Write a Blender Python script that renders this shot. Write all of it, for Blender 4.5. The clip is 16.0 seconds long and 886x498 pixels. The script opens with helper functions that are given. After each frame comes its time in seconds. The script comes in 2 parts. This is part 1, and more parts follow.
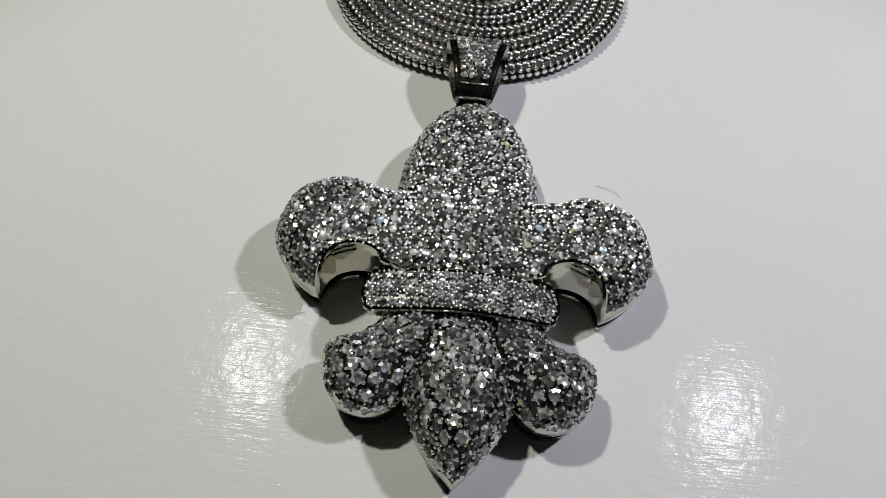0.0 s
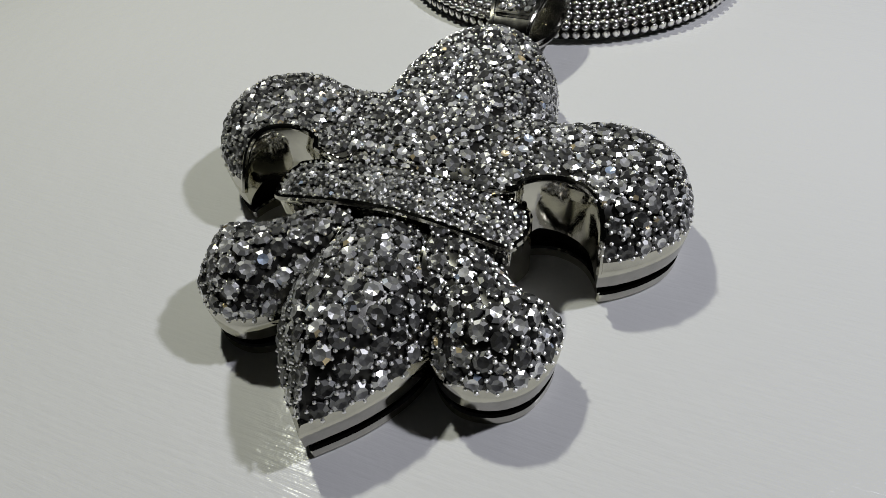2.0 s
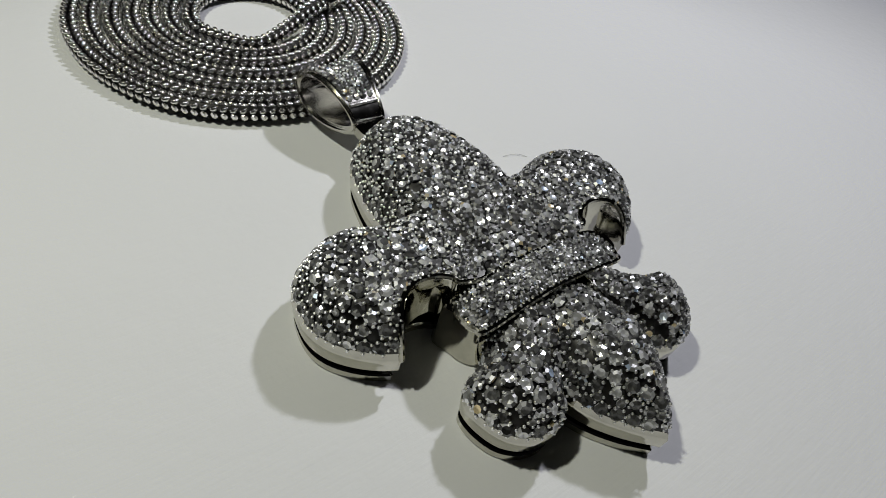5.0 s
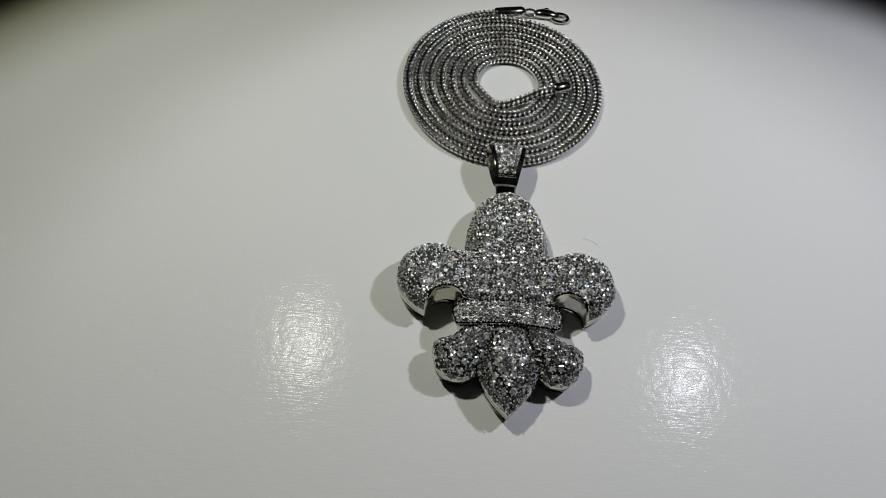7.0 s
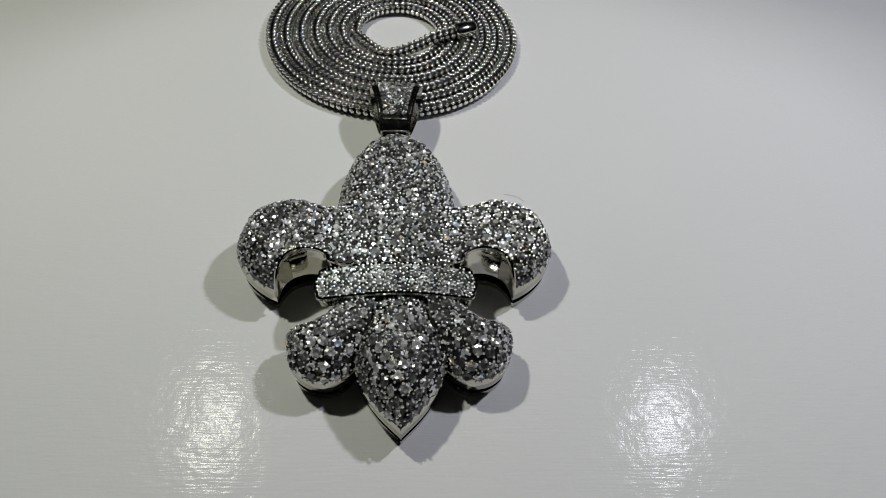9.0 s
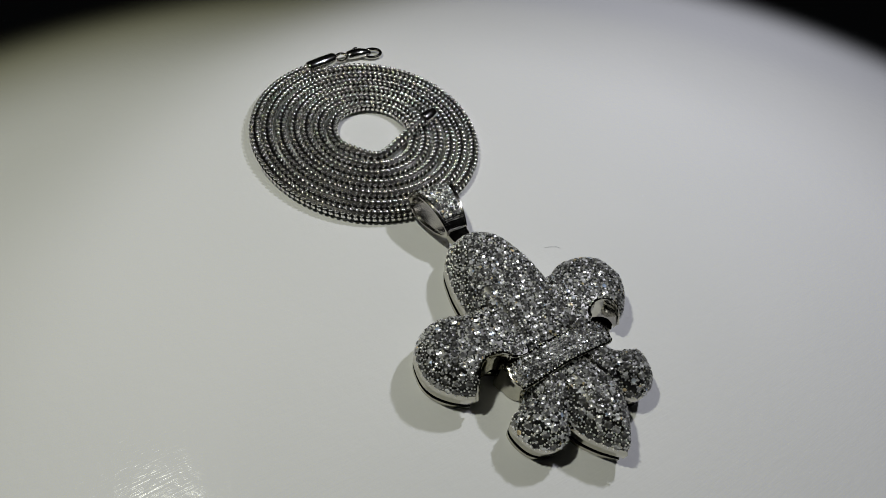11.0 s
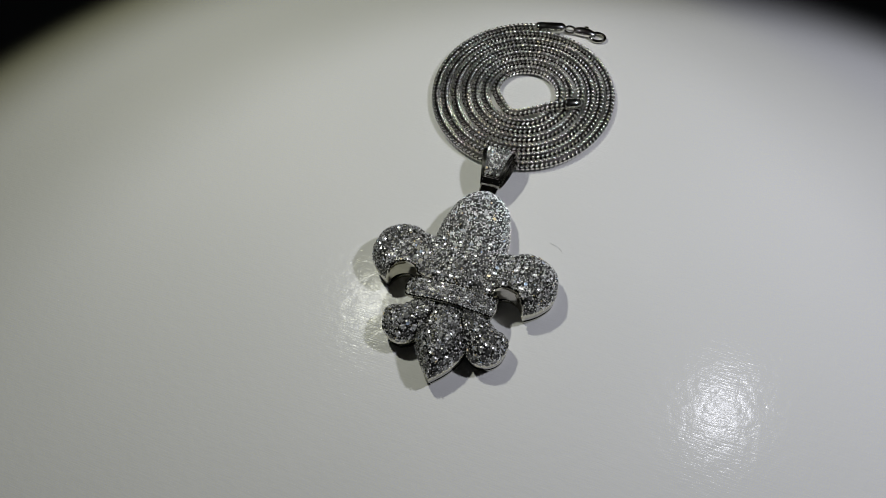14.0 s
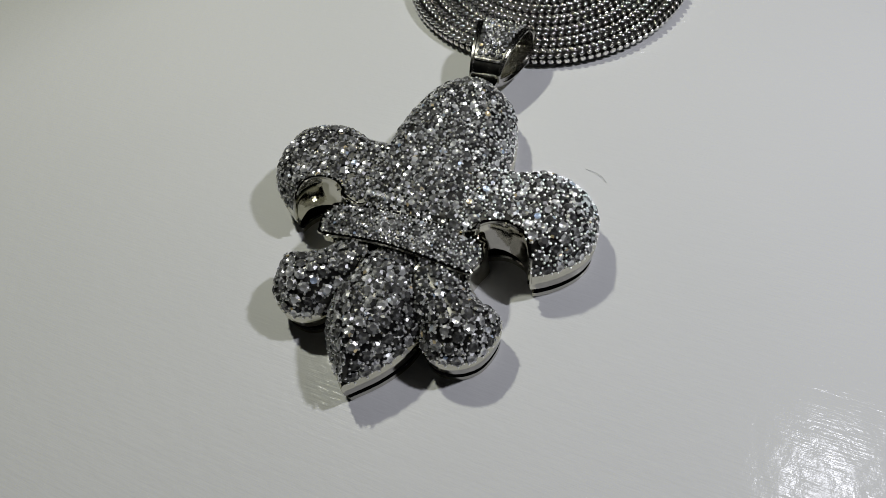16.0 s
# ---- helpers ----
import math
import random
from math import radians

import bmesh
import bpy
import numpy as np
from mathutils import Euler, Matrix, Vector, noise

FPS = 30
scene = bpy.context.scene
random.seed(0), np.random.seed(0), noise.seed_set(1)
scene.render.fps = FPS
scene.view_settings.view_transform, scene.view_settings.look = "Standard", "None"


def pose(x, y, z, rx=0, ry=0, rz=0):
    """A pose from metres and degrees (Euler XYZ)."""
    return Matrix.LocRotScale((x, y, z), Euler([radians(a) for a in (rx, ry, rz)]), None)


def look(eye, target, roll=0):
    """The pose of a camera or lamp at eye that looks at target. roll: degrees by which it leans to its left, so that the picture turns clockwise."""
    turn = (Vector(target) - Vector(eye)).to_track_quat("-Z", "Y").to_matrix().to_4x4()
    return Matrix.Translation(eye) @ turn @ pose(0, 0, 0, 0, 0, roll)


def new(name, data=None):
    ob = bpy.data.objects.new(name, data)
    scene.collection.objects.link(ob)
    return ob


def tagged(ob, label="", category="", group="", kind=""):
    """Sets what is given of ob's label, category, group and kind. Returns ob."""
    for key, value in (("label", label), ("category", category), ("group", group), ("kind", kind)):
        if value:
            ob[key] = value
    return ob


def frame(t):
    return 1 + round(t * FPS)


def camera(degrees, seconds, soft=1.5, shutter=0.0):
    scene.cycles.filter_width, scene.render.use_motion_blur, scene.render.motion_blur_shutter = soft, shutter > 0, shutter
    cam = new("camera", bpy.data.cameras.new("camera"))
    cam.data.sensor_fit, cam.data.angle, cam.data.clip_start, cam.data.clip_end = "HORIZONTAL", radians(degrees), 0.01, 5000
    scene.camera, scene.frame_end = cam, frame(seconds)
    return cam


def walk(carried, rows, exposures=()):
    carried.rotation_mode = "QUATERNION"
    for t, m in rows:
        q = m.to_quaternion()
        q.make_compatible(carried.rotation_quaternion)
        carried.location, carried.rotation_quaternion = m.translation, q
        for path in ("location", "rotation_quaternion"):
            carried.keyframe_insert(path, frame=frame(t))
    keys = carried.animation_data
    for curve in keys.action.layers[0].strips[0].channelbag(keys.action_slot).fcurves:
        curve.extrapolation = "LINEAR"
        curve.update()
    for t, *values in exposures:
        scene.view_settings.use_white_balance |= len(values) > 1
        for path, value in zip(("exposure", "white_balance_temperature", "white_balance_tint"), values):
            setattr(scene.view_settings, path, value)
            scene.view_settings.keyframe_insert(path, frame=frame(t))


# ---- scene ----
MM = 0.001
cam = camera(69.3, 16.0, soft=0.7)
# seconds, place in millimetres, turn in degrees
ROWS = [
    (0.0, -2.04, -32.99, 70.20, 32.36, -2.43, 5.51),
    (0.5, 7.36, -33.47, 67.69, 33.70, 1.37, 15.20),
    (1.0, 15.43, -33.29, 63.78, 36.89, 3.45, 23.74),
    (1.5, 20.84, -33.54, 51.14, 41.14, 3.90, 25.22),
    (2.0, 18.45, -33.56, 43.04, 43.54, 2.92, 21.39),
    (2.5, 9.19, -31.76, 41.71, 42.27, 2.74, 12.85),
    (3.0, -0.37, -30.93, 41.91, 41.91, -0.52, 1.52),
    (5.5, -48.12, -22.64, 70.28, 40.19, -11.58, -38.47),
    (6.0, -50.90, -38.60, 120.49, 31.13, -9.20, -22.11),
    (6.5, -37.04, -47.61, 129.10, 30.54, -7.16, -6.39),
    (7.0, -14.71, -51.63, 123.67, 29.56, -2.51, 4.18),
    (7.5, 5.18, -51.91, 113.48, 31.20, 0.25, 13.13),
    (8.0, 18.52, -50.81, 94.54, 33.90, 1.78, 18.02),
    (10.5, -51.39, -34.45, 74.33, 44.21, -8.46, -38.54),
    (11.0, -60.01, -26.99, 102.45, 38.02, -9.30, -31.52),
    (11.5, -59.26, -32.87, 129.82, 33.27, -9.48, -19.49),
    (12.0, -49.52, -42.03, 150.92, 27.41, -8.90, -8.90),
    (12.5, -36.99, -49.65, 166.54, 23.92, -6.19, 0.13),
    (13.0, -11.08, -55.51, 166.64, 24.68, -0.91, 9.29),
    (13.5, 10.89, -54.89, 157.51, 26.31, 1.35, 14.53),
    (14.0, 25.67, -53.65, 141.16, 28.34, 3.93, 18.94),
    (14.5, 33.79, -51.20, 122.51, 29.72, 4.92, 20.12),
    (15.0, 36.30, -48.46, 105.13, 30.70, 6.11, 21.30),
    (15.5, 32.88, -42.23, 87.42, 32.46, 4.32, 21.35),
    (16.0, 27.60, -36.88, 72.10, 33.82, 5.79, 22.33),
]
walk(cam, [(t, pose(x * MM, y * MM, z * MM, rx, ry, rz)) for t, x, y, z, rx, ry, rz in ROWS],
     exposures=((0, 0), (3.0, -0.05), (5.5, -0.05), (6.0, -0.1), (7.0, -0.22), (8.0, -0.24), (10.5, -0.23), (12.5, -0.26), (14.0, -0.28), (16.0, -0.2)))

# ---- light: a dim room and two small white lamps close over the table ----
world = bpy.data.worlds.new("dim_room_light")
world.use_nodes = True
world.node_tree.nodes["Background"].inputs[0].default_value = (0.9, 0.95, 1.0, 1)
world.node_tree.nodes["Background"].inputs[1].default_value = 0.002
scene.world = world


def lamp(name, eye, target, watts, colour, half, blend):
    data = bpy.data.lights.new(name, "SPOT")
    data.energy, data.color, data.shadow_soft_size = watts, colour, 0.005
    data.spot_size, data.spot_blend = radians(2 * half), blend
    ob = new(name, data)
    ob.matrix_world = look([c * MM for c in eye], [c * MM for c in target])
    return ob


lamp("lamp_warm", (-79, 61, 182), (-36, -3, 0), 0.5, (0.94, 0.968, 1.0), 40.2, 0.42)
lamp("lamp_warm_spill", (-79, 61, 182), (-36, -3, 0), 0.225, (1.0, 0.985, 0.5), 40.4, 0.14)
lamp("lamp_cool", (101, 49, 155), (62, 4, 0), 0.61, (0.895, 0.905, 1.0), 42.5, 0.28)


# ---- materials ----
def nodes_of(name):
    m = bpy.data.materials.new(name)
    m.use_nodes = True
    return m, m.node_tree.nodes, m.node_tree.links, m.node_tree.nodes["Principled BSDF"]


def add_noise(n, scale, detail=3.0):
    coord = n.new("ShaderNodeTexCoord")
    tex = n.new("ShaderNodeTexNoise")
    tex.inputs["Scale"].default_value, tex.inputs["Detail"].default_value = scale, detail
    return coord, tex


def ramp(n, stops):
    r = n.new("ShaderNodeValToRGB")
    while len(r.color_ramp.elements) < len(stops):
        r.color_ramp.elements.new(0.5)
    for e, (at, c) in zip(r.color_ramp.elements, stops):
        e.position, e.color = at, (*c, 1)
    return r


def tabletop_material():
    m, n, l, b = nodes_of("white_laminate")
    coord, big = add_noise(n, 14, 4)
    l.new(coord.outputs["Object"], big.inputs["Vector"])
    tint = ramp(n, [(0.3, (0.77, 0.775, 0.77)), (0.7, (0.81, 0.81, 0.805))])
    l.new(big.outputs["Fac"], tint.inputs[0])
    l.new(tint.outputs[0], b.inputs["Base Color"])
    # rubbed patches and fine scratches lying mostly one way
    _, fine = add_noise(n, 420, 4)
    l.new(coord.outputs["Object"], fine.inputs["Vector"])
    lay = n.new("ShaderNodeMapping")
    lay.inputs["Rotation"].default_value, lay.inputs["Scale"].default_value = (0, 0, 0.25), (260, 2600, 1)
    l.new(coord.outputs["Object"], lay.inputs["Vector"])
    _, lines = add_noise(n, 1.0, 3)
    l.new(lay.outputs[0], lines.inputs["Vector"])
    both = n.new("ShaderNodeMath")
    both.operation = "MULTIPLY_ADD"
    both.inputs[1].default_value = 0.35
    l.new(lines.outputs["Fac"], both.inputs[0])
    l.new(fine.outputs["Fac"], both.inputs[2])
    bump = n.new("ShaderNodeBump")
    bump.inputs["Strength"].default_value, bump.inputs["Distance"].default_value = 0.8, 0.0001
    l.new(both.outputs[0], bump.inputs["Height"])
    l.new(bump.outputs[0], b.inputs["Normal"])
    rough = ramp(n, [(0.35, (0.12, 0.12, 0.12)), (0.7, (0.17, 0.17, 0.17))])
    l.new(fine.outputs["Fac"], rough.inputs[0])
    l.new(rough.outputs[0], b.inputs["Roughness"])
    b.inputs["Specular IOR Level"].default_value = 0.058
    return m


def metal_material(name, colour, low, high, dents=0.15):
    m, n, l, b = nodes_of(name)
    b.inputs["Metallic"].default_value = 1
    coord, tex = add_noise(n, 700, 4)
    l.new(coord.outputs["Object"], tex.inputs["Vector"])
    r = ramp(n, [(0.35, (low,) * 3), (0.7, (high,) * 3)])
    l.new(tex.outputs["Fac"], r.inputs[0])
    l.new(r.outputs[0], b.inputs["Roughness"])
    c = ramp(n, [(0.3, tuple(0.86 * v for v in colour)), (0.6, colour)])
    l.new(tex.outputs["Fac"], c.inputs[0])
    l.new(c.outputs[0], b.inputs["Base Color"])
    bump = n.new("ShaderNodeBump")
    bump.inputs["Strength"].default_value, bump.inputs["Distance"].default_value = dents, 0.0001
    l.new(tex.outputs["Fac"], bump.inputs["Height"])
    l.new(bump.outputs[0], b.inputs["Normal"])
    return m


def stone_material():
    """Sparkle painted into each facet's colour: random dark to bright, a few tinted."""
    m, n, l, b = nodes_of("clear_stone_painted_sparkle")
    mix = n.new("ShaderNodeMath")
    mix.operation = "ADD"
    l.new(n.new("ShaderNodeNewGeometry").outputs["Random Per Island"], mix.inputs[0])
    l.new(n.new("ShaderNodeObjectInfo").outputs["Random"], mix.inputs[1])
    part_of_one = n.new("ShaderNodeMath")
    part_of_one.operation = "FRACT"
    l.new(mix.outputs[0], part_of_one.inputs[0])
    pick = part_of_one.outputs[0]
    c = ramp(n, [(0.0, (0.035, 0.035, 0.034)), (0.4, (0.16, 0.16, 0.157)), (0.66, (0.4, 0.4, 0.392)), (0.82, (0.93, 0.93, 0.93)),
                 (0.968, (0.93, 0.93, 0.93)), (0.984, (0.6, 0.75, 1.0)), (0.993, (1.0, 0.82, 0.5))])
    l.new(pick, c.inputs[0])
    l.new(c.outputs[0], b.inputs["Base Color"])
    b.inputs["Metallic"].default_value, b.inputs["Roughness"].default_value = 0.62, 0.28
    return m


TABLE = tabletop_material()
METAL = metal_material("white_gold", (0.57, 0.555, 0.485), 0.05, 0.12)
CHAIN = metal_material("chain_white_gold", (0.88, 0.865, 0.83), 0.24, 0.29, 0.02)
SATIN = metal_material("satin_white_gold", (0.7, 0.685, 0.64), 0.1, 0.16)
# white gold darkened: shade between the stones painted into the surface
SEAT_SHADE = metal_material("stone_seat_shade", (0.1, 0.098, 0.092), 0.3, 0.4)
BEAD = metal_material("bead_white_gold", (0.95, 0.94, 0.92), 0.28, 0.33, 0.02)
# near-black: the shade of grooves and link gaps, put into the colour
GAP_SHADE = metal_material("gap_shade_metal", (0.025, 0.024, 0.023), 0.3, 0.45)
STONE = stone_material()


# ---- mesh helpers ----
from mathutils.geometry import delaunay_2d_cdt


def mesh_of(name, verts, faces, material, smooth=False):
    me = bpy.data.meshes.new(name)
    me.from_pydata([tuple(c * MM for c in v) for v in verts], [], faces)
    me.materials.append(material)
    me.update()
    if smooth:
        me.polygons.foreach_set("use_smooth", [True] * len(me.polygons))
        me.set_sharp_from_angle(angle=radians(38))
    return me


def part(name, me, parent, label="", kind=""):
    ob = new(name, me)
    ob.parent = parent
    return tagged(ob, label, kind=kind)


def curve_through(points, per=7, closed=True, sharp=()):
    """A smooth line through points; the numbered corners in sharp stay sharp."""
    out, n = [], len(points)
    for i in range(n if closed else n - 1):
        p = [Vector(points[(i + k) % n] if closed else points[min(max(i + k, 0), n - 1)]) for k in (-1, 0, 1, 2)]
        if i in sharp:
            p[0] = p[1]
        if (i + 1) % n in sharp:
            p[3] = p[2]
        for s in range(per):
            t = s / per
            out.append(0.5 * (2 * p[1] + (p[2] - p[0]) * t + (2 * p[0] - 5 * p[1] + 4 * p[2] - p[3]) * t * t
                              + (3 * p[1] - p[0] - 3 * p[2] + p[3]) * t ** 3))
    if not closed:
        out.append(Vector(points[-1]))
    return out


def signed_depth(line, xy):
    """How far inside the closed line each point lies (outside: minus)."""
    a = np.array([(p[0], p[1]) for p in line])
    b = np.roll(a, -1, 0)
    q = np.atleast_2d(np.array(xy, float))[:, None, :]
    ab = b - a
    t = np.clip(((q - a) * ab).sum(2) / np.maximum((ab * ab).sum(1), 1e-9), 0, 1)
    d = np.sqrt(((q - a - t[..., None] * ab) ** 2).sum(2)).min(1)
    cross = ((a[:, 1] > q[..., 1]) != (b[:, 1] > q[..., 1])) & (
        q[..., 0] < (b[:, 0] - a[:, 0]) * (q[..., 1] - a[:, 1]) / np.where(b[:, 1] == a[:, 1], 1e-9, b[:, 1] - a[:, 1]) + a[:, 0])
    return np.where(cross.sum(1) % 2 == 1, d, -d)


def inset(line, by):
    n = len(line)
    area = sum(line[i][0] * line[(i + 1) % n][1] - line[(i + 1) % n][0] * line[i][1] for i in range(n))
    s = 1 if area > 0 else -1
    out = []
    for i in range(n):
        d = (Vector(line[(i + 1) % n]) - Vector(line[i - 1])).normalized()
        out.append(Vector((line[i][0] - s * d[1] * by, line[i][1] + s * d[0] * by)))
    return out


def trimmed_inset(line, by):
    """The inset line without the points that cross over at sharp corners."""
    pts = inset(line, by)
    keep = signed_depth(line, [(p[0], p[1]) for p in pts]) > 0.85 * by
    return [p for p, k in zip(pts, keep) if k]


class Dome:
    """A pillowed, paved form over a closed outline: its wall rises to edge, its top by rise over the reach inwards."""

    def __init__(self, outline, edge, rise, reach, swell=None, foot=None, polished=None, power=2.5):
        self.line, self.edge, self.rise, self.reach = outline, edge, rise, reach
        self.power = power
        self.swell, self.foot, self.polished = swell or outline, foot or outline, polished

    def height(self, xy):
        xy = np.atleast_2d(np.array(xy, float))
        u = np.clip(signed_depth(self.swell, xy) / self.reach, 0, 1)
        return self.edge + self.rise * (1 - (1 - u) ** self.power)


def cap_mesh(name, dome, wall_low, material, step=0.8):
    """The pillowed top with its wall down to wall_low, with a small rounded lip."""
    line = dome.line
    inner = inset(line, 0.28)
    pts = [Vector((p[0], p[1])) for p in inner]
    xs, ys = [p[0] for p in pts], [p[1] for p in pts]
    grid = []
    row, y = 0, min(ys)
    while y < max(ys):
        x = min(xs) + (row % 2) * step / 2
        while x < max(xs):
            grid.append((x, y))
            x += step
        y += step * 0.866
        row += 1
    keep = signed_depth(inner, grid) > 0.35
    pts += [Vector(g) for g, k in zip(grid, keep) if k]
    n = len(inner)
    v2, _, f2, _, _, _ = delaunay_2d_cdt(pts, [(i, (i + 1) % n) for i in range(n)], [], 1, 1e-6)
    z = dome.height([(v[0], v[1]) for v in v2])
    verts = [(v[0], v[1], h) for v, h in zip(v2, z)]
    faces = [tuple(f) for f in f2]
    if n:
        base = len(verts)
        verts += [(p[0], p[1], h) for p, h in zip(inner, dome.height([(p[0], p[1]) for p in inner]))]
        rings = [list(range(base, base + n))]
        zr = dome.height([(p[0], p[1]) for p in line])
        drawn = inset(dome.foot, 0.15)
        for off, up, spread in ((0.08, 0.04, 0), (0.0, -0.12, 0), (0.0, 0.66, 0.3), (0.0, 0.33, 0.64), (0.0, 0.0, 1)):
            base = len(verts)
            ring = inset(line, off)
            for p, h, q, d in zip(ring, zr, dome.foot, drawn):
                if up == 0.04 or up == -0.12:
                    verts.append((p[0], p[1], h + up))
                else:
                    step = math.hypot(q[0] - line[len(verts) - base][0], q[1] - line[len(verts) - base][1])
                    low = wall_low + min(2.2, step * 3)
                    verts.append((p[0] + (d[0] - p[0]) * spread, p[1] + (d[1] - p[1]) * spread, low + (h - 0.12 - low) * up))
            rings.append(list(range(base, base + n)))
        for a, b in zip(rings, rings[1:]):
            faces += [(a[i], b[i], b[(i + 1) % n], a[(i + 1) % n]) for i in range(n)]
    me = finished(mesh_of(name, verts, faces, material, True))
    # tops under the stones get the darkened metal, for shade in the gaps
    me.materials.append(SEAT_SHADE)
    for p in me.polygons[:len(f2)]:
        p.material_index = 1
    return me


def slab_mesh(name, line, low, high, material, bevel=0.12):
    """A flat plate over an outline, with bevelled edges."""
    n = len(line)
    levels = [(bevel, low), (0, low + bevel), (0, high - bevel), (bevel, high)]
    verts, faces = [], []
    for off, z in levels:
        verts += [(p[0], p[1], z) for p in (inset(line, off) if off else line)]
    for k in range(3):
        faces += [(k * n + i, k * n + (i + 1) % n, (k + 1) * n + (i + 1) % n, (k + 1) * n + i) for i in range(n)]
    for k in (0, 3):
        rim = [Vector(verts[k * n + i][:2]) for i in range(n)]
        v2, _, f2, _, _, _ = delaunay_2d_cdt(rim, [(i, (i + 1) % n) for i in range(n)], [], 1, 1e-6)
        base = len(verts)
        verts += [(v[0], v[1], levels[k][1]) for v in v2]
        faces += [tuple(base + i for i in f) for f in f2]
    return finished(mesh_of(name, verts, faces, material, True))


def finished(me):
    bm = bmesh.new()
    bm.from_mesh(me)
    bmesh.ops.recalc_face_normals(bm, faces=bm.faces)
    bm.to_mesh(me)
    bm.free()
    me.set_sharp_from_angle(angle=radians(38))
    return me


def ball(centre, radius, segs=6, rings=3, squash=(1, 1, 1), turn=None):
    verts, faces = [], []
    for r in range(rings + 1):
        a = math.pi * r / rings
        for s in range(segs):
            p = Vector((math.sin(a) * math.cos(2 * math.pi * s / segs) * squash[0],
                        math.sin(a) * math.sin(2 * math.pi * s / segs) * squash[1], math.cos(a) * squash[2])) * radius
            if turn is not None:
                p = turn @ p
            verts.append(tuple(Vector(centre) + p))
    for r in range(rings):
        for s in range(segs):
            q = (r * segs + s, (r + 1) * segs + s, (r + 1) * segs + (s + 1) % segs, r * segs + (s + 1) % segs)
            if r == 0:
                q = (q[0], q[1], q[2])
            elif r == rings - 1:
                q = (q[0], q[1], q[3])
            faces.append(q)
    return verts, faces


def joined(pieces):
    verts, faces = [], []
    for v, f in pieces:
        o = len(verts)
        verts += v
        faces += [tuple(i + o for i in q) for q in f]
    return verts, faces


def resampled(pts, step):
    out, left = [pts[0]], step
    for a, b in zip(pts, pts[1:]):
        d = (b - a).length
        while left <= d:
            out.append(a + (b - a) * (left / d))
            left += step
        left -= d
    return out


def tube_mesh(name, pts, radius, material, segs=8, ends=True, squash=1.0):
    verts, faces = [], []
    for i, p in enumerate(pts):
        d = (pts[min(i + 1, len(pts) - 1)] - pts[max(i - 1, 0)]).normalized()
        side = Vector((0, 0, 1)).cross(d)
        side = side.normalized() if side.length > 1e-4 else Vector((1, 0, 0))
        up = d.cross(side)
        r = radius(i / (len(pts) - 1)) if callable(radius) else radius
        for k in range(segs):
            a = 2 * math.pi * k / segs
            verts.append(tuple(p + (side * math.cos(a) + up * math.sin(a) * squash) * r))
    for i in range(len(pts) - 1):
        for k in range(segs):
            faces.append((i * segs + k, i * segs + (k + 1) % segs, (i + 1) * segs + (k + 1) % segs, (i + 1) * segs + k))
    if ends:
        faces += [tuple(range(segs - 1, -1, -1)), tuple((len(pts) - 1) * segs + k for k in range(segs))]
    return mesh_of(name, verts, faces, material, True)


# ---- table ----
def tabletop():
    line = curve_through([(-600, -500), (600, -500), (600, 500), (-600, 500)], 1, True)
    me = slab_mesh("tabletop", line, -28, 0, TABLE, 2)
    return tagged(new("tabletop", me), "glossy off-white laminate tabletop under two small lamps", "table", kind="structure")


tabletop()


# ---- the paved pendant ----
def moved(points, dx, wide=1.0):
    return [(x * wide + dx, y) for x, y in points]


def mirrored(points):
    return [(-x, y) for x, y in reversed(points)]


PETAL = [(0, 31.4), (-4.3, 29.8), (-6.9, 26.8), (-8.2, 23.2), (-9.0, 19.3), (-9.2, 15), (-9.0, 9), (-8.6, 3.4), (-4, 2.6),
         (4, 2.6), (8.6, 3.4), (9.0, 9), (9.2, 15), (9.0, 19.3), (8.2, 23.2), (6.9, 26.8), (4.3, 29.8)]
CURL = [(5.5, 15.9), (8.5, 15.7), (10.8, 15.9), (13.8, 17.0), (16.8, 16.8), (19.6, 15.6), (21.7, 13.6), (22.6, 10.7), (22.7, 8.2),
        (21.9, 5.9), (20.2, 3.8), (18.2, 2.2), (16.5, 1.3), (16.0, 3.0), (14.7, 4.7), (12.6, 5.5), (10.6, 5.2), (9.3, 4.3),
        (8.7, 3.3), (5.5, 3.1), (5.0, 10)]
LEAF = [(0, -18.9), (3.1, -15.7), (5.3, -12.2), (6.1, -8.5), (5.4, -4.8), (3.4, -2.2), (0, -1.2), (-3.4, -2.2), (-5.4, -4.8),
        (-6.1, -8.5), (-5.3, -12.2), (-3.1, -15.7)]
LOBE = [(7.6, -0.6), (9.6, -2.0), (11.4, -3.4), (13.2, -4.0), (14.6, -5.2), (14.7, -7.6), (13.7, -10.3), (11.6, -12.0), (9.0, -12.4),
        (6.9, -11.4), (5.2, -9.2), (3.6, -6), (3.6, -2)]
BAND = [(-9.0, 2.75), (0, 2.95), (9.0, 2.75), (10.2, 2.0), (10.6, 0.5), (10.2, -1.1), (9.0, -1.9), (0, -1.7), (-9.0, -1.9), (-10.2, -1.1),
        (-10.6, 0.5), (-10.2, 2.0)]
NECK = [(-8.8, 4.6), (8.8, 4.6), (9.7, 1.2), (8.4, -1.2), (5.5, -1.5), (-5.5, -1.5), (-8.4, -1.2), (-9.7, 1.2)]

CURL_SWELL = CURL[:13] + [(15.5, -6), (0, -8), (-4, 0), (0, 15)]


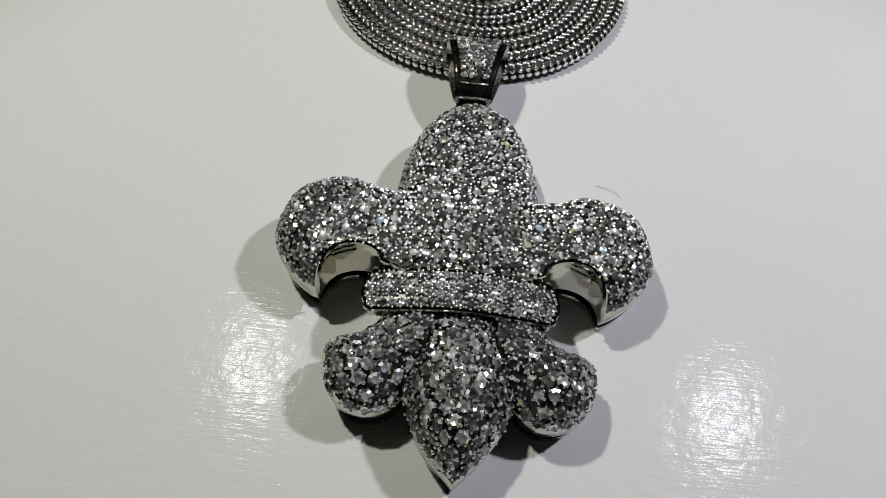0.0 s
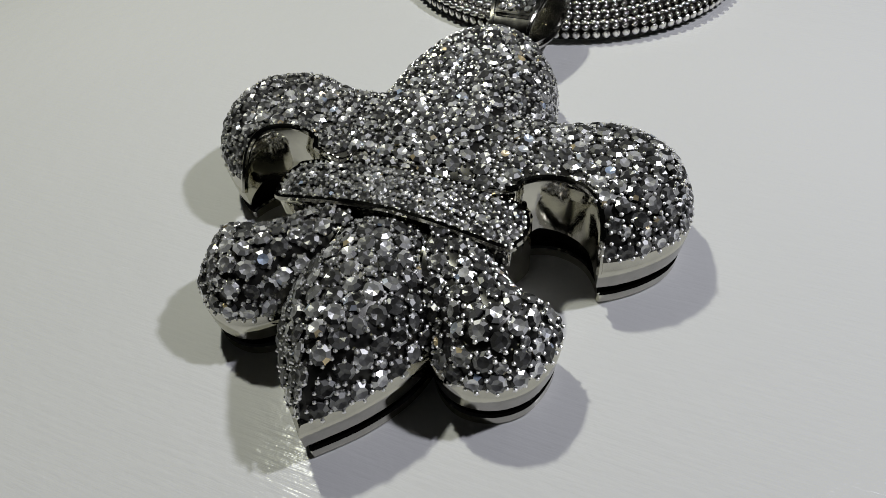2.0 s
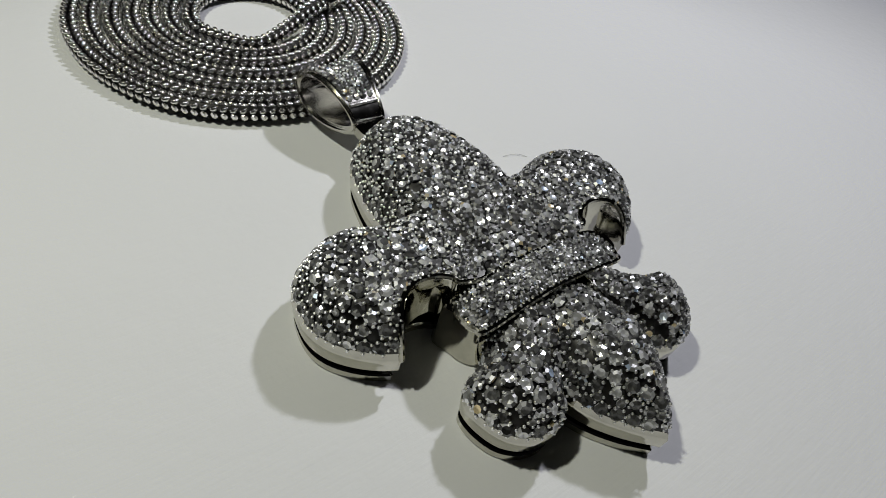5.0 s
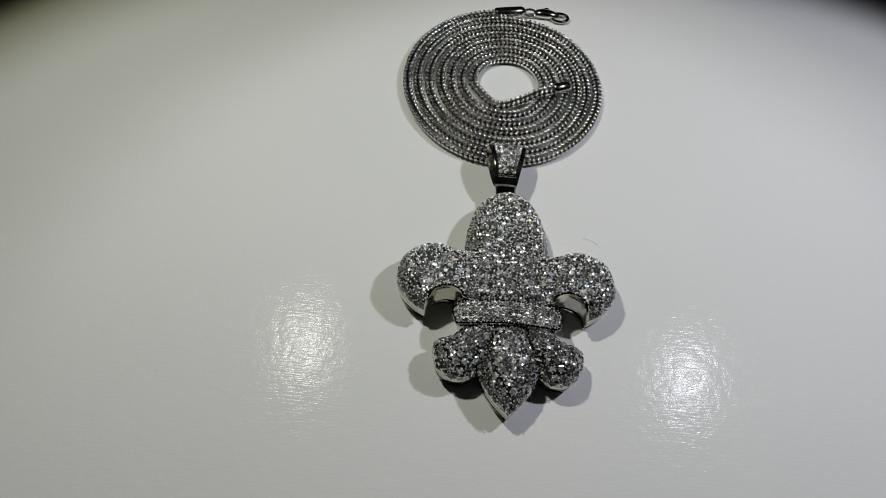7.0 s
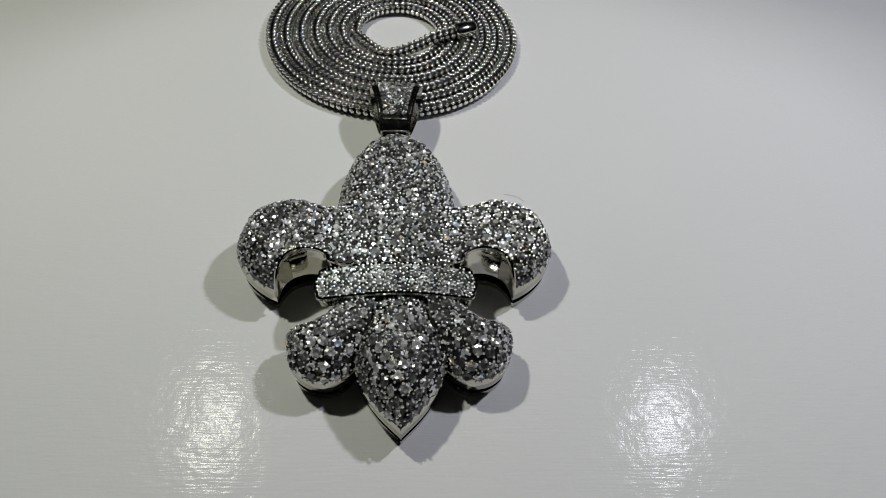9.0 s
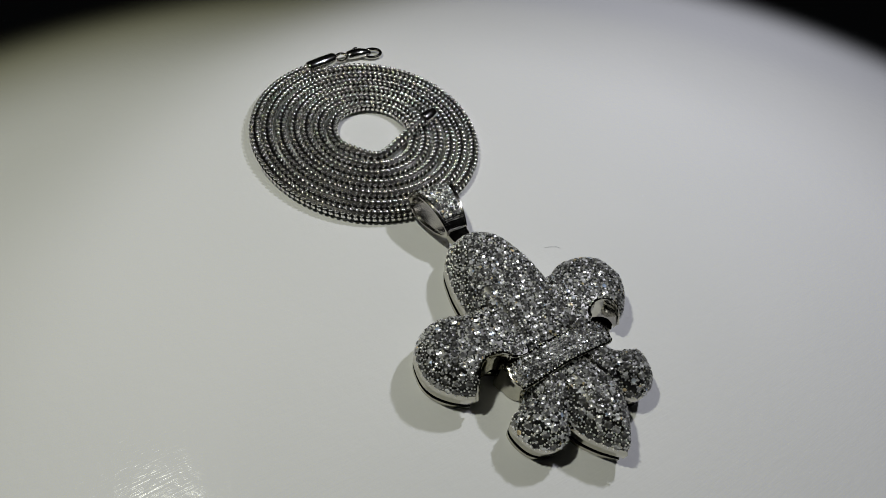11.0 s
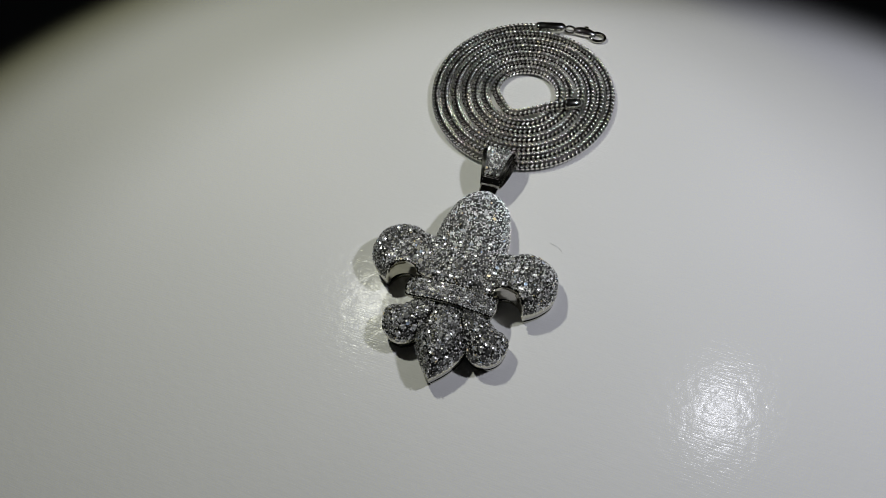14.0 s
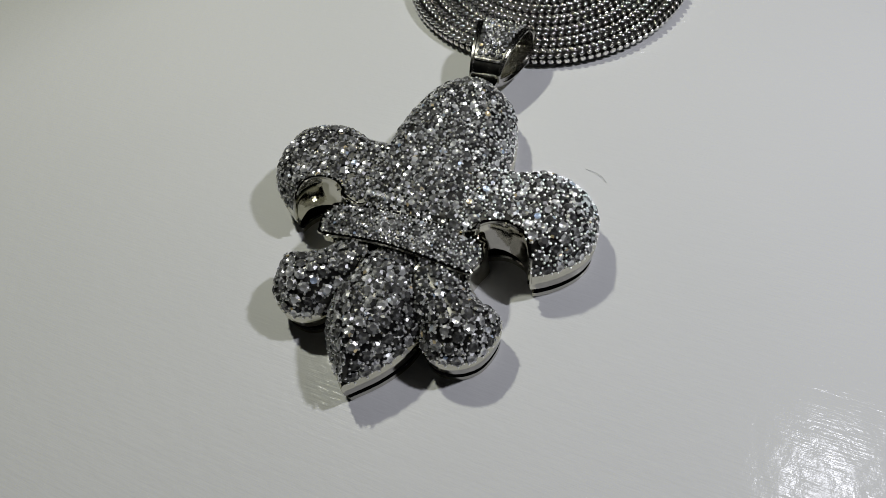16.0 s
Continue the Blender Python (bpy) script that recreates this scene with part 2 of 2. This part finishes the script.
def curl_lines(flip):
    """Outline, the outline that shapes the swell, and the foot, which steps into the hollow of the curl."""
    line = curve_through(CURL, 5, sharp=(12,))
    foot = [p.copy() for p in line]
    out = inset(line, -1.0)
    for i in range(60, 91):
        k = math.sin(math.pi * min(1, (i - 60) / 26)) ** 0.7 if i < 86 else 0.0
        foot[i] = line[i] + (out[i] - line[i]) * 1.0 * k
    lines = [line, curve_through(CURL_SWELL, 5, sharp=(12,)), foot]
    return [[Vector((-p[0], p[1])) for p in l] if flip else l for l in lines]


def plain(points, per, sharp=(), swell=None):
    line = curve_through(points, per, sharp=sharp)
    return line, curve_through(swell, per, sharp=sharp) if swell else line, line


PETAL_SWELL = PETAL[:7] + [(-9, 1.5), (-4, 0.3), (4, 0.3), (9, 1.5)] + PETAL[11:]
LOBE_SWELL = [(7.4, 1.2)] + LOBE[1:11] + [(0, -6), (0, 1.6)]
LEAF_SWELL = LEAF[:5] + [(4.0, -1.2), (0, 0.2), (-4.0, -1.2)] + LEAF[8:]
FORMS = [  # part, outline, swell and foot lines, wall top, rise, reach
    ("upper_petal", plain(moved(PETAL, 0, 0.975), 6, (), moved(PETAL_SWELL, 0, 0.975)), 3.9, 5.9, 7.6),
    ("curled_petal", curl_lines(False), 4.2, 5.3, 6.2),
    ("curled_petal", curl_lines(True), 4.2, 5.3, 6.2),
    ("lower_leaf", plain(moved(LEAF, 0.6), 7, (0,), moved(LEAF_SWELL, 0.6)), 4.1, 5.5, 6.0),
    ("lower_lobe", plain(moved(LOBE, 0.6), 6, (), moved(LOBE_SWELL, 0.6)), 4.1, 4.7, 5.4),
    ("lower_lobe", plain(moved(mirrored(LOBE), 0.5), 6, (), moved(mirrored(LOBE_SWELL), 0.5)), 4.1, 4.7, 5.4),
]


def stone_verts(radius):
    """A round stone seen from above: the facets below the table, and the crown round them, each facet with its own corners."""
    def ring(r, z, turn):
        return [(r * radius * math.cos(math.pi * (k + turn) / 4), r * radius * math.sin(math.pi * (k + turn) / 4), z * radius) for k in range(8)]

    table, girdle, low = ring(0.58, 0.33, 0.5), ring(1.0, 0.03, 0.5), ring(0.93, -0.22, 0.5)
    verts = table + [(0, 0, 0.17 * radius)]
    faces = [(8, k - 2 if k else 6, (k - 1) % 8, k) for k in (0, 2, 4, 6)]
    tops = [(table[k - 1], girdle[k - 1], girdle[k], table[k]) for k in range(8)] + [(girdle[k - 1], low[k - 1], low[k], girdle[k]) for k in range(8)]
    for f in tops:
        faces.append(tuple(range(len(verts), len(verts) + len(f))))
        verts += f
    return verts, faces


def placed(verts, at, normal, spin, lean):
    turn = Vector((0, 0, 1)).rotation_difference(Vector(normal)).to_matrix() @ Euler((lean[0], lean[1], spin)).to_matrix()
    return [tuple(Vector(at) + turn @ Vector(v)) for v in verts]


def pendant():
    thing = tagged(new("pendant"), "polished white metal fleur-de-lis pendant paved with clear round stones", "pendant")
    thing.location.x, thing.rotation_euler.z = -0.65 * MM, 0.015
    rng = random.Random(7)
    domes, owners = [], []
    for name, (line, swell, foot), edge, rise, reach in FORMS:
        dome = Dome(line, edge, rise, reach, swell, foot, line[60:91] if name == "curled_petal" else None,
                    {"curled_petal": 3.8, "upper_petal": 4.2}.get(name, 3.0))
        body = part(name, cap_mesh(name, dome, 2.3, METAL), thing)
        # groove wall painted near-black for the shade deep under the dome
        part("recessed_wall", slab_mesh("recessed_wall", trimmed_inset(line, 1.2), 0.9, 4.6, GAP_SHADE, 0.05), body)
        part("base_rim", slab_mesh("base_rim", trimmed_inset(line, 0.3), 0.0, 1.2, METAL, 0.18), body)
        if dome.polished:
            edge = [Vector((p[0], p[1], h + 0.02)) for p, h in zip(line[60:92], dome.height([(p[0], p[1]) for p in line[60:92]]))]
            part("hollow_rim", tube_mesh("hollow_rim", edge, 0.3, METAL, 8), body, "thin polished rim of the curl")
        domes.append(dome)
        owners.append(body)
    neck_line = curve_through(NECK, 5)
    neck = part("neck", slab_mesh("neck", neck_line, 0, 7.0, METAL, 0.25), thing)
    band_line = curve_through(BAND, 6)
    band_dome = Dome(band_line, 9.2, 0.3, 1.3)

    def bend(me):
        for v in me.vertices:
            v.co.z -= 0.013 * (v.co.x / MM) ** 2 * MM
        return me

    band = part("band", bend(cap_mesh("band", band_dome, 7.2, METAL, 0.6)), thing, "curved band paved with small stones")

    rim = [Vector((p[0], p[1], 9.3 - 0.013 * p[0] ** 2)) for p in inset(band_line, 0.0)]
    part("frame", tube_mesh("frame", rim + rim[:1], 0.36, METAL, 8, False), band, "thin polished edge of the band")
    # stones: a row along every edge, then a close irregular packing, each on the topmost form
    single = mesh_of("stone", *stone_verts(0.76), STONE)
    many = {}
    laid = packed(domes, 0.52, (0.76, 0.64, 0.54, 0.44), rng, band_line)
    for q, i, r in laid:
        set_stone(q, domes[i], owners[i], rng, single, many, r, q[1] < -0.5 or (q[1] < 4.5 and abs(q[0]) > 14))
    laid_band = packed([band_dome], 0.62, (0.52, 0.44, 0.38), rng, None)
    for q, i, r in laid_band:
        set_stone(q, band_dome, band, rng, single, many, r, True, 0.013)
    beads = prongs_between(laid, domes, rng) + prongs_between(laid_band, [band_dome], rng, 0.013)
    for owner, pieces in many.items():
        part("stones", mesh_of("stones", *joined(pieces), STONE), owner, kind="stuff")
    part("prongs", mesh_of("prongs", *joined(beads), BEAD, True), thing, "tiny bright metal prongs", kind="stuff")
    return thing


def packed(domes, margin, sizes, rng, keep_off):
    """Places and radii for stones on the topmost of the domes: along the outlines first, then in rows, then smaller ones in the gaps."""
    big = sizes[0]
    batch = []
    for d in domes:
        rim = [Vector((p[0], p[1], 0)) for p in inset(d.line, margin)]
        batch += [(p.x, p.y, big) for p in resampled(rim + rim[:1], big * 2.0)]
    xs = [p[0] for d in domes for p in d.line]
    ys = [p[1] for d in domes for p in d.line]
    row, y = 0, min(ys)
    while y < max(ys):
        x = min(xs) + (row % 2) * big
        while x < max(xs):
            batch.append((x + rng.uniform(-0.06, 0.06), y + rng.uniform(-0.06, 0.06), big))
            x += big * 2.02
        y += big * 1.72
        row += 1
    for r in sizes[1:]:
        batch += [(rng.uniform(min(xs), max(xs)), rng.uniform(min(ys), max(ys)), r) for _ in range(7000)]
    flat = [(b[0], b[1]) for b in batch]
    depth = np.array([signed_depth(d.line, flat) for d in domes])
    radii = np.array([b[2] for b in batch])
    tops = np.where(depth > np.minimum(margin - 0.06, radii), np.array([d.height(flat) for d in domes]), -1)
    for i, d in enumerate(domes):
        if d.polished:  # a bare rim round the hollow of the curl
            near = np.sqrt(((np.array(flat)[:, None, :] - np.array([(p[0], p[1]) for p in d.polished])) ** 2).sum(2)).min(1)
            tops[i] = np.where(near < 0.25 + 0.45 * radii, -1, tops[i])
    best = tops.argmax(0)
    off = signed_depth(keep_off, flat) if keep_off else np.full(len(batch), -9.0)
    kept, found = np.zeros((0, 4)), []
    for k, (x, y, r) in enumerate(batch):
        z = tops[best[k], k]
        if z < 0 or off[k] > -0.2:
            continue
        if len(kept) and (((kept[:, :3] - (x, y, z)) ** 2).sum(1) < ((0.95 if r == big else 0.89) * (kept[:, 3] + r)) ** 2).any():
            continue
        kept = np.vstack((kept, (x, y, z, r)))
        found.append(((x, y), int(best[k]), r))
    return found


def seat(q, dome, droop):
    """The place on a dome and the way out of it."""
    e = 0.25
    h = dome.height([q, (q[0] + e, q[1]), (q[0] - e, q[1]), (q[0], q[1] + e), (q[0], q[1] - e)])
    normal = Vector(((h[2] - h[1]) / (2 * e) + 2 * droop * q[0], (h[4] - h[3]) / (2 * e), 1)).normalized()
    return Vector((q[0], q[1], h[0] - droop * q[0] ** 2)), normal


def set_stone(q, dome, owner, rng, mesh, many, radius, alone, droop=0.0):
    at, normal = seat(q, dome, droop)
    at += normal * 0.12
    spin, lean = rng.uniform(0, 6.28), (rng.gauss(0, 0.15), rng.gauss(0, 0.15))
    if alone:
        turn = Vector((0, 0, 1)).rotation_difference(normal).to_matrix() @ Euler((*lean, spin)).to_matrix()
        ob = part("stone", mesh, owner)
        ob.matrix_basis = Matrix.LocRotScale(at * MM, turn.to_quaternion(), (radius / 0.76,) * 3)
    else:
        v, f = stone_verts(radius)
        many.setdefault(owner, []).append((placed(v, at, normal, spin, lean), f))


def prongs_between(laid, domes, rng, droop=0.0):
    """Small metal beads in the gaps between stones."""
    stones = np.array([(*seat(q, domes[i], droop)[0], r) for q, i, r in laid])
    kept, beads = np.zeros((0, 3)), []
    for q, i, r in laid:
        at, normal = seat(q, domes[i], droop)
        side = Vector((1, 0, 0)).cross(normal).normalized()
        other = side.cross(normal)
        start = rng.uniform(0, 6.28)
        for j in range(12):
            a = start + math.pi * j / 6
            p = at + (side * math.cos(a) + other * math.sin(a)) * (r + 0.03)
            if (((stones[:, :3] - tuple(p)) ** 2).sum(1) < (stones[:, 3] - 0.02) ** 2).any():
                continue
            if len(kept) and (((kept - tuple(p)) ** 2).sum(1) < 0.44 ** 2).any():
                continue
            kept = np.vstack((kept, tuple(p)))
            beads.append(ball(p + normal * 0.2, rng.uniform(0.15, 0.22), 6, 4))
    return beads


pendant()


# ---- the bail ----
def bail():
    thing = tagged(new("bail"), "polished tapering bail set with small clear stones, holding the chain", "bail")
    thing.location.x = -1.5 * MM
    n = 44

    def ring(back, grow):
        """A teardrop in the upright plane, fat at the chain's end."""
        out = []
        for i in range(n):
            a = 2 * math.pi * i / n
            fat = 0.6 + 0.4 * (0.5 + 0.5 * math.sin(a))
            out.append((38.4 + back + (6.1 + grow) * math.sin(a), 5.6 + (4.3 + grow) * fat * math.cos(a)))
        return out

    def half(y):
        return 2.4 + (y - 32.3) / 12.2 * 2.2

    def swept(name, outer, inner, left, right, bevel):
        verts, faces = [], []
        for line in (outer, inner):
            for side in (left, right):
                verts += [(side(yo), y, z) for (y, z), (yo, zo) in zip(line, outer)]
        for a, b in ((0, 1), (2, 3), (0, 2), (1, 3)):
            faces += [(a * n + i, a * n + (i + 1) % n, b * n + (i + 1) % n, b * n + i) for i in range(n)]
        me = mesh_of(name, verts, faces, SATIN, True)
        bm = bmesh.new()
        bm.from_mesh(me)
        bmesh.ops.recalc_face_normals(bm, faces=bm.faces)
        edges = [e for e in bm.edges if len(e.link_faces) == 2 and e.calc_face_angle(0) > 0.7]
        bmesh.ops.bevel(bm, geom=edges, offset=bevel * MM, segments=4, affect="EDGES")
        bm.to_mesh(me)
        bm.free()
        me.set_sharp_from_angle(angle=radians(40))
        return me

    loop = part("loop", swept("loop", ring(0, -0.25), ring(0.2, -1.0), lambda y: -half(y) + 0.3, lambda y: half(y) - 0.3, 0.1), thing)
    for s in (-1, 1):
        part("side_rail", swept("side_rail", ring(0, 0.1), ring(0.2, -1.15), lambda y: s * half(y), lambda y: s * (half(y) - 0.95), 0.42), thing)
    part("hinge_bar", slab_mesh("hinge_bar", curve_through([(-1.7, 29.8), (1.7, 29.8), (1.9, 33.4), (-1.9, 33.4)], 3), 4.2, 6.2, METAL, 0.3), thing)
    rng = random.Random(3)
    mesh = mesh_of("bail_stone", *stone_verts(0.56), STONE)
    top = ring(0, -0.25)

    def surface(y):
        up = sorted(p for p in top if p[1] > 5.6)
        return float(np.interp(y, [p[0] for p in up], [p[1] for p in up]))

    bar = [Vector((x, 34.5, surface(34.5) + 0.05)) for x in (-2.0, -1.0, 0, 1.0, 2.0)]
    part("cross_bar", tube_mesh("cross_bar", bar, 0.32, SATIN, 8), loop, "polished bar below the stones")
    beads = []
    for r in range(9):
        y = 35.45 + r * 0.94
        z, slope = surface(y), (surface(y + 0.3) - surface(y - 0.3)) / 0.6
        normal = Vector((0, -slope, 1)).normalized()
        w = half(y) - 0.95 - 0.5
        count = max(3, round(2 * w / 1.02) + 1)
        for c in range(count):
            x = -w + 2 * w * c / (count - 1)
            turn = Vector((0, 0, 1)).rotation_difference(normal).to_matrix() @ Euler((rng.gauss(0, 0.15), rng.gauss(0, 0.15), rng.uniform(0, 6))).to_matrix()
            ob = part("stone", mesh, loop)
            ob.matrix_basis = Matrix.LocRotScale(Vector((x, y, z + 0.1)) * MM, turn.to_quaternion(), (0.92, 0.92, 0.92))
            if c < count - 1:
                beads.append(ball(Vector((x + w / (count - 1), y + 0.47, z + 0.47 * slope)) + normal * 0.22, 0.19, 6, 4))
    part("prongs", mesh_of("prongs", *joined(beads), BEAD, True), loop, kind="stuff")
    return thing


bail()


# ---- the coiled chain ----
CENTRE = (-2.1, 69.0)


def chain_line():
    """The strand from its outer end round and in to the hole, then straight out over the coil to its inner end."""
    pts, steps, start, end = [], 1100, 99.0, 2415.0
    for i in range(steps + 1):
        a = start + (end - start) * i / steps
        turn = (a - start) / 360
        r = 25.4 - 2.8 * (math.floor(turn) + float(np.interp(turn % 1, (0, 0.55, 1), (0, 0.22, 1))))
        r += 0.16 * math.sin(radians(a) * 0.73 + 1) * min(1, turn)
        pts.append(Vector((CENTRE[0] + r * math.cos(radians(a)), CENTRE[1] + r * math.sin(radians(a)) * (1.0 if math.sin(radians(a)) > 0 else 1.03), 1.35)))
    last = pts[-1]
    tail = curve_through([tuple(pts[-30]), tuple(last), (2.2, 62.3, 2.4), (6.0, 63.8, 3.6), (10.5, 65.7, 3.9)], 12, False)
    return pts[:-30] + tail


def ring_points(centre, rx, ry, n=28, tilt=0.0, turn=0.0):
    m = Euler((tilt, 0, turn)).to_matrix()
    return [Vector(centre) + m @ Vector((rx * math.cos(2 * math.pi * i / n), ry * math.sin(2 * math.pi * i / n), 0)) for i in range(n + 1)]


def end_cap(parent, a, b):
    a, b = Vector(a), Vector(b)
    line = [a + (b - a) * t for t in (0, 0.04, 0.1, 0.5, 0.85, 0.94, 1)]
    steps = (1.25, 1.5, 1.58, 1.58, 1.5, 1.2, 0.6)
    return part("end_cap", tube_mesh("end_cap", line, lambda t: steps[min(6, round(t * 6))], SATIN, 14), parent, "polished tubular end cap")


def link_mesh_data():
    """One link seen from above: two slanting flattened lobes in a chevron and one lobe low on each side."""
    pieces = []
    for side in (-1, 1):
        pieces.append(ball((0, side * 0.6, 0.8), 0.66, 8, 6, (1.0, 0.58, 0.6), Euler((side * -0.3, 0, side * -0.75)).to_matrix()))
        pieces.append(ball((0, side * 1.08, 0.05), 0.62, 6, 4, (0.8, 0.42, 0.9), Euler((side * -0.2, side * 0.6, side * 0.2)).to_matrix()))
    return joined(pieces)


def chain():
    thing = tagged(new("necklace_chain"), "white metal foxtail chain coiled flat in a spiral on the table", "chain")
    line = resampled(chain_line(), 1.24)
    data = link_mesh_data()
    me = mesh_of("link", *data, CHAIN, True)
    rest = []
    singles = 0
    for i in range(len(line) - 1):
        d = (line[min(i + 1, len(line) - 1)] - line[max(i - 1, 0)]).normalized()
        side = Vector((0, 0, 1)).cross(d).normalized()
        m = Matrix((d, side, d.cross(side))).transposed()
        if line[i].y < 60 and singles < 300:
            singles += 1
            ob = part("link", me, thing)
            ob.matrix_basis = Matrix.LocRotScale(line[i] * MM, m.to_quaternion(), (1, 1, 1))
        else:
            rest.append(([tuple(line[i] + m @ Vector(v)) for v in data[0]], data[1]))
    # tube added inside the links; its near-black paints the shade between them
    part("gap_shade_core", tube_mesh("gap_shade_core", resampled(chain_line(), 1.5), 1.0, GAP_SHADE), thing)
    part("links", mesh_of("links", *joined(rest), CHAIN, True), thing, kind="stuff")
    # outer end: cap, ring and lobster clasp; inner end: a cap lying on the coil
    end_cap(thing, (-5.6, 94.6, 1.45), (3.0, 96.3, 1.6))
    end_cap(thing, (9.9, 65.5, 3.9), (14.4, 67.3, 3.8))
    part("jump_ring", tube_mesh("jump_ring", ring_points((4.3, 96.2, 1.3), 1.5, 1.0, tilt=0.5), 0.32, METAL, 8, False), thing)
    body = [Vector(p) for p in ((5.7, 96.1, 1.4), (6.1, 96.1, 1.45), (7.6, 96.2, 1.5), (9.6, 96.1, 1.5), (11.2, 95.9, 1.4), (12.2, 95.7, 1.2))]
    sizes = (0.7, 1.15, 1.4, 1.35, 1.05, 0.6)
    clasp = part("lobster_clasp", tube_mesh("lobster_clasp", body, lambda t: sizes[min(5, round(t * 5))], SATIN, 14, True, 0.85), thing, "polished lobster clasp")
    part("hook", tube_mesh("hook", ring_points((12.7, 95.5, 1.05), 2.3, 1.5, 30, 0.1, -0.06), 0.45, METAL, 10, False), clasp)
    part("lever", tube_mesh("lever", [Vector(p) for p in ((8.0, 97.2, 1.6), (8.8, 97.8, 1.7), (9.4, 98.0, 1.6))], lambda t: 0.55 - 0.2 * t, METAL, 10), clasp)
    return thing


chain()


# ---- small marks lying on the table ----
def fibre():
    pts = curve_through([(16.9, 24.6, 0.05), (18.1, 24.3, 0.2), (19.3, 23.8, 0.22), (20.2, 23.0, 0.05)], 6, False)
    m = nodes_of("grey_fibre")[0]
    m.node_tree.nodes["Principled BSDF"].inputs["Base Color"].default_value = (0.5, 0.5, 0.5, 1)
    ob = new("fibre", tube_mesh("fibre", pts, 0.03, m, 6))
    return tagged(ob, "thin grey fibre lying on the white table", "fibre")


fibre()
